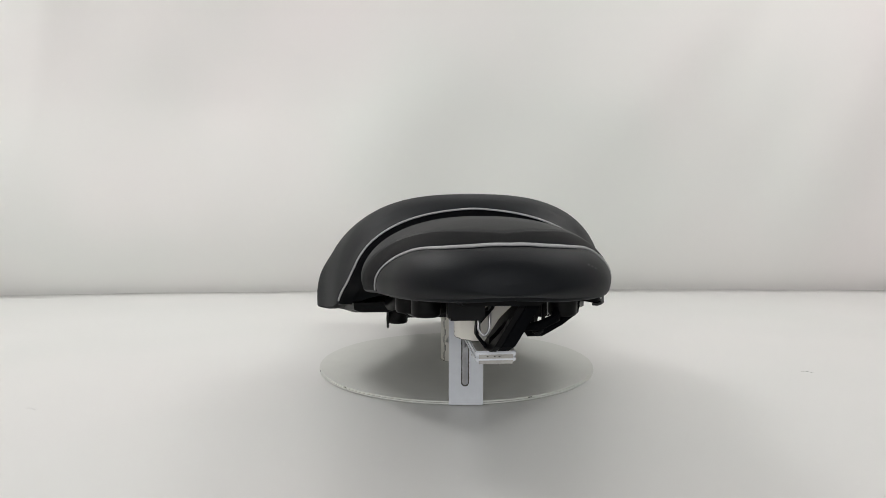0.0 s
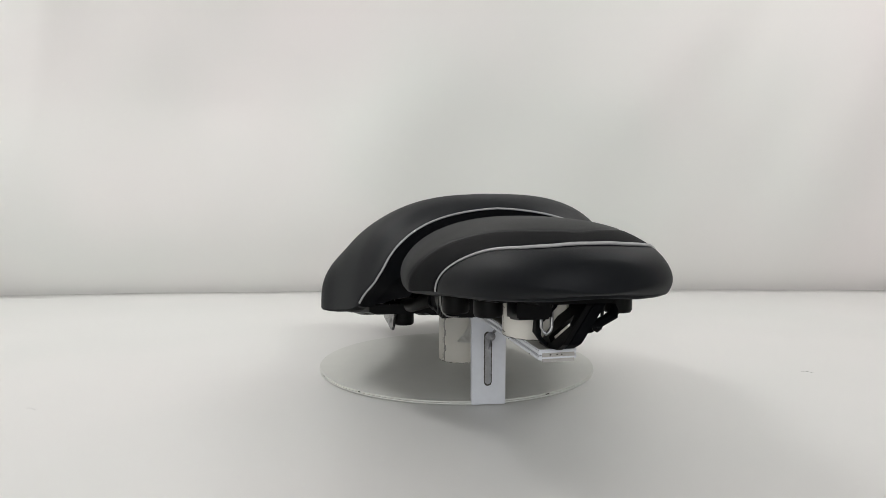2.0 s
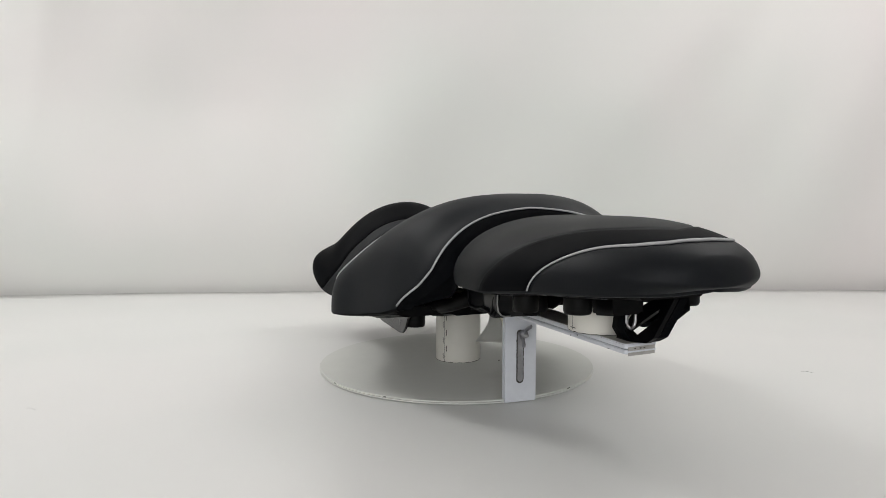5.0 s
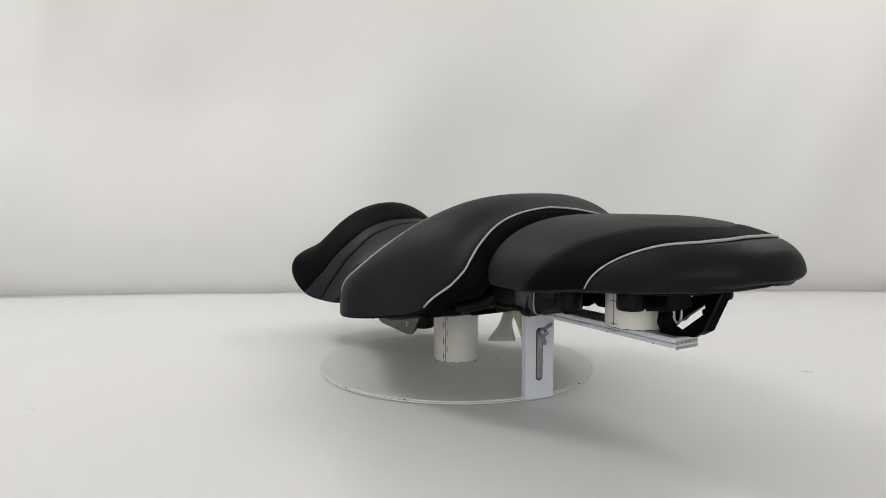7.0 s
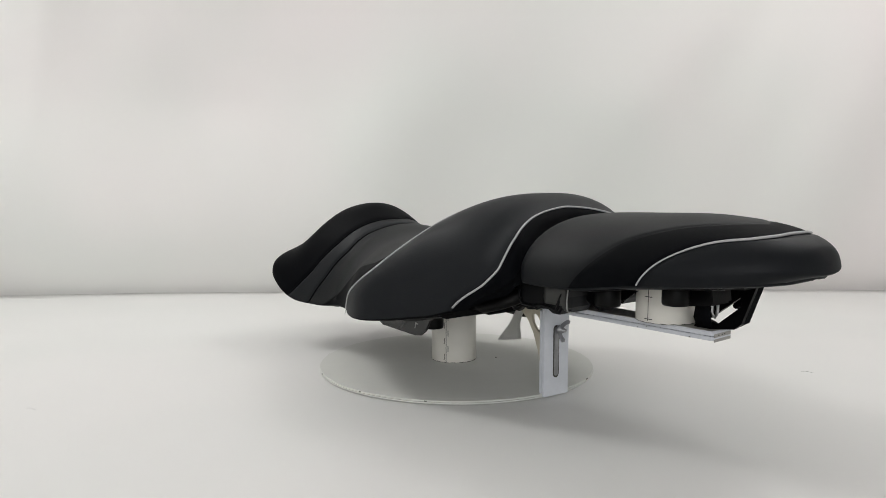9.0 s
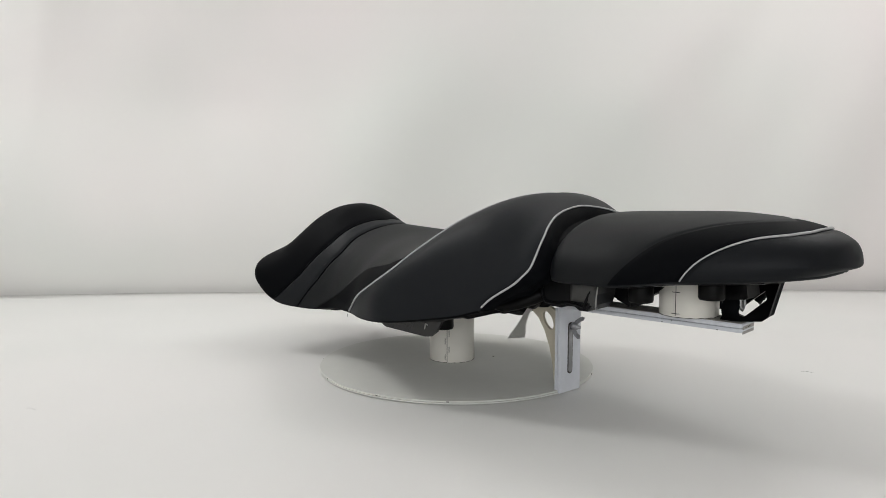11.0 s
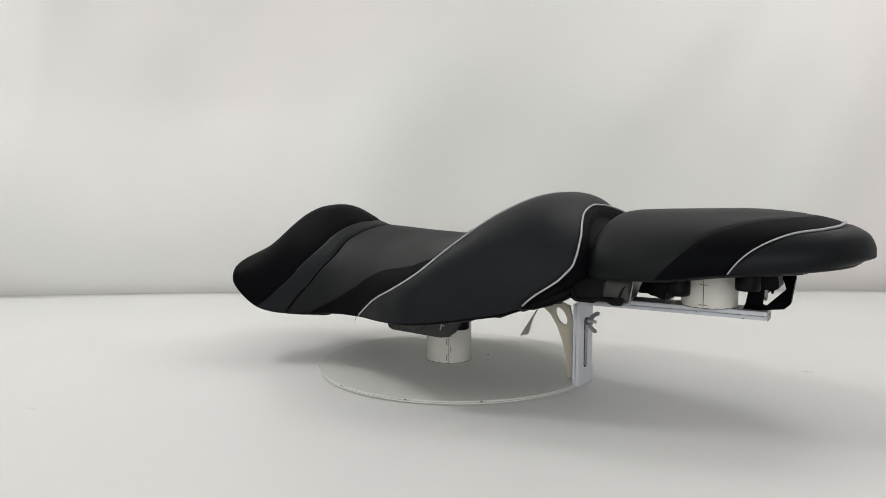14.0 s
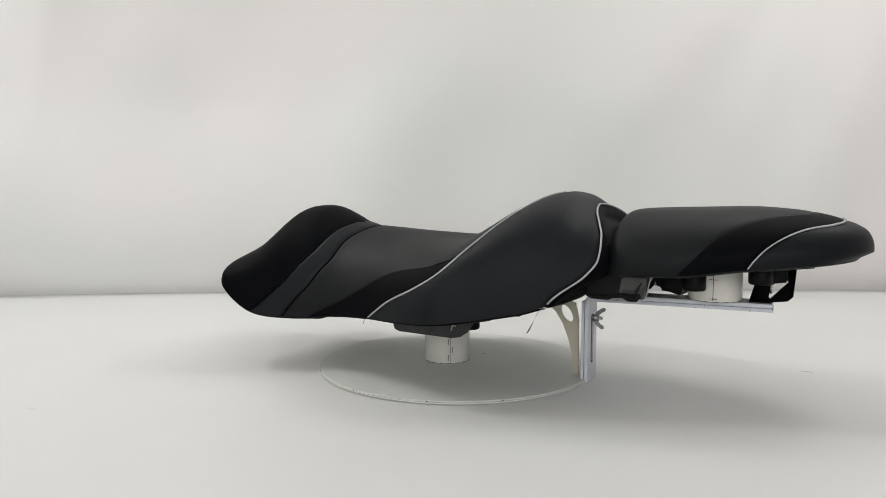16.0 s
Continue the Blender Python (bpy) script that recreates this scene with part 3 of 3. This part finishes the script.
def make_bracket():
    bracket = thing("support_bracket", "white painted steel bracket with slotted leg and long arm", "bracket")
    bracket.matrix_basis = Matrix.Translation((.166, -.0705, 0)) @ pose(0, 0, 0, 0, 0, -26)
    # the plate that stands on the board, then the bent bar in front of it
    bm = bmesh.new()
    prism(bm, rounded(.038, .100, .0015), .0035, Matrix(((0, 0, 1, -.0060), (1, 0, 0, 0), (0, 1, 0, .0465), (0, 0, 0, 1))), .0006)
    part("back_plate", bm, PAINT, bracket, smooth=False)
    bm = bmesh.new()
    side = []
    for k in range(9):
        a = radians(180 - 90 * k / 8)
        side.append((.008 + .0098 * math.cos(a), .0955 + .0098 * math.sin(a)))
    inner = []
    for k in range(9):
        a = radians(90 + 90 * k / 8)
        inner.append((.008 + .0055 * math.cos(a), .0955 + .0055 * math.sin(a)))
    leg = [(-.0018, -.0035)] + side + inner + [(.0025, -.0035)]
    prism(bm, leg, .038, Matrix(((1, 0, 0, 0), (0, 0, -1, .019), (0, 1, 0, 0), (0, 0, 0, 1))), .0005)
    part("slotted_leg", bm, PAINT, bracket, smooth=False)
    turn = pose(0, 0, 0, 0, 0, 5.4)
    bm = bmesh.new()
    prism(bm, rounded(.206, .0345, .003), .0045, turn @ pose(.1035, .0012, .1008), .0008)
    prism(bm, rounded(.206, .0345, .003), .0040, turn @ pose(.1035, .0012, .0962), .0008)
    part("arm", bm, PAINT, bracket, smooth=False)
    # grey-beige top and end, darker than the arm's white paint
    bm = bmesh.new()
    prism(bm, rounded(.172, .0325, .003), .0005, turn @ pose(.1190, .0012, .1051), 0)
    part("worn_top", bm, GREYED, bracket, "grey-beige layer on top of the arm", smooth=False)
    bm = bmesh.new()
    box(bm, (.0004, .0290, .0034), turn @ pose(.2066, .0012, .1009), 0)
    box(bm, (.0004, .0290, .0028), turn @ pose(.2066, .0012, .0962), 0)
    part("worn_end", bm, GREYED, bracket, "grey-beige end of the arm", smooth=False)
    rnd = random.Random(2)
    for k in range(4):
        bm = bmesh.new()
        x = .02 + .17 * rnd.random()
        box(bm, (rnd.uniform(.0008, .002), .0005, .0008), turn @ pose(x, -.0161, .0985 + rnd.uniform(-.002, .003)), 0)
        part("paint_chip", bm, DIRT_SHADE, bracket, smooth=False)
    for x in (-.006, 0, .004):
        bm = bmesh.new()
        box(bm, (.0004, .0014, .0010), turn @ pose(.2070, x, .101), 0)
        part("paint_chip", bm, DIRT_SHADE, bracket, smooth=False)
    # slot, not cut: its dark recess is flat colour, with a worn rim
    face = Matrix(((0, 0, 1, .0024), (1, 0, 0, -.001), (0, 1, 0, .0480), (0, 0, 0, 1)))
    bm = bmesh.new()
    ragged = [(x * (1 + .16 * noise.noise((x * 900, y * 420, 4.0))), y) for x, y in slot_outline(.0088, .061, 26)]
    prism(bm, ragged, .0006, face, 0)
    part("slot_rim", bm, DIRT_SHADE, bracket, smooth=False)
    bm = bmesh.new()
    ragged = [(x * (1 + .14 * noise.noise((x * 900, y * 380, 9.0))), y) for x, y in slot_outline(.0064, .057, 26)]
    prism(bm, ragged, .0010, face, 0)
    part("slot", bm, BARE, bracket, "worn grey steel showing in the slot", smooth=False)
    nut = new("wing_nut")
    nut.parent = bracket
    nut.matrix_basis = pose(.0035, .002, .0735) @ Matrix.Scale(.86, 4)
    tagged(nut, "zinc wing nut")
    bm = bmesh.new()
    tube(bm, [(0, 0, 0), (.003, 0, 0), (.0075, 0, 0)], [.0058, .0055, .0042], 14)
    part("hub", bm, BARE, nut)
    bm = bmesh.new()
    tube(bm, [(-.004, 0, 0), (.0125, 0, 0)], .0024, 10)
    part("bolt", bm, CHROME, nut)
    for sign in (-1, 1):
        bm = bmesh.new()
        prism(bm, [(.001, .002), (.006, .003), (.0105, .008), (.0155, .0105), (.0160, .0145), (.0120, .0155), (.0065, .0120), (.002, .008)], .0022, Matrix(((1, 0, 0, 0), (0, .35 * sign, .94, -.001), (0, .94 * sign, -.35, 0), (0, 0, 0, 1))), .0006)
        part("wing", bm, BARE, nut, smooth=False)
    return bracket


def make_brace():
    brace = thing("brace", "curved beige plastic brace with an oval hole", "brace")
    brace.matrix_basis = Matrix.Translation((.160, -.0660, 0)) @ pose(0, 0, 0, 0, 0, -22)
    bm = bmesh.new()
    back = [(-.0075, z) for z in np.linspace(.0005, .070, 8)] + [(-.012, .090), (-.026, .0955)]
    front = [(-.050, .0925), (-.046, .0855), (-.037, .078), (-.028, .064), (-.0205, .045), (-.0155, .025), (-.0130, .0005)]
    outline = back + front
    hole = [(-.0225 + .0066 * math.cos(a) - .004 * math.sin(a), .0765 + .0105 * math.sin(a)) for a in np.linspace(0, 2 * math.pi, 21)[:-1]]
    at = Matrix(((1, 0, 0, 0), (0, 0, -1, .002), (0, 1, 0, 0), (0, 0, 0, 1)))
    slab(bm, outline, hole, .004, at)
    part("brace_plate", bm, BEIGE, brace, smooth=False)
    return brace


def make_tag():
    tag = thing("paper_tag", "folded white paper tag hanging from under the seat", "tag")
    bm = bmesh.new()
    rows = []
    ways = [curve_through((0, .5, 1), k) for k in ((.097, .1165, .157), (.001, -.004, -.026), (.0455, .080, .114))]
    half = [curve_through((0, .45, 1), k) for k in ((.006, .003, .006), (-.026, -.011, -.013), (.0045, .001, .003))]
    for k in range(13):
        f = k / 12
        rows.append([tuple(c(f) + x * h(f) for c, h in zip(ways, half)) for x in np.linspace(-1, 1, 5)])
    grid_faces(bm, rows)
    bmesh.ops.solidify(bm, geom=list(bm.faces), thickness=.0004)
    part("paper_strip", bm, PAPER, tag)
    return tag


def make_hair(x, y, turn):
    bm = bmesh.new()
    pts = [(x + .014 * k / 8, y + .006 * math.sin(turn + k * .55) * k / 8, -.0044) for k in range(9)]
    tube(bm, pts, .00016, 5)
    tagged(part("stray_hair", bm, SKIRT, None), "fine loose fibre lying on the white sheet", "fibre")


# the seat lies across the board at this turn
SEAT_AT = Matrix.Translation((0.0015, 0.0036, 0)) @ pose(0, 0, 0, 0, 0, -22.10)

turntable = make_turntable()
pipe_front = make_pipe("pipe_support", (-.0120, .0165), 0, .088, [(-82, .044, .0007, .086)] + [(-82 - 5 + 10 * (k % 2), .008 + .0105 * k, .0009, .008) for k in range(8)])
pipe_rear = make_pipe("pipe_support", (.3015, -.1185), .1057, .150, [(-112, .022, .0007, .04), (-112, .004, .009, .0007), (-112, .026, .009, .0007)])
bracket = make_bracket()
brace = make_brace()
tag = make_tag()
tag.matrix_basis = SEAT_AT @ pose(0, 0, 0)
seat = make_seat()
seat.matrix_basis = SEAT_AT @ pose(0, 0, 0)
make_hair(-.47, -.20, 1.0)
make_hair(.445, -.03, 0.2)


def motions():
    start, rate = -63.51, 3.969
    for ob in (turntable, pipe_front, pipe_rear, bracket, brace, tag, seat):
        base = ob.matrix_basis.copy()
        walk(ob, [(k * 0.5, pose(0, 0, 0, 0, 0, start + rate * k * 0.5) @ base) for k in range(33)])


motions()
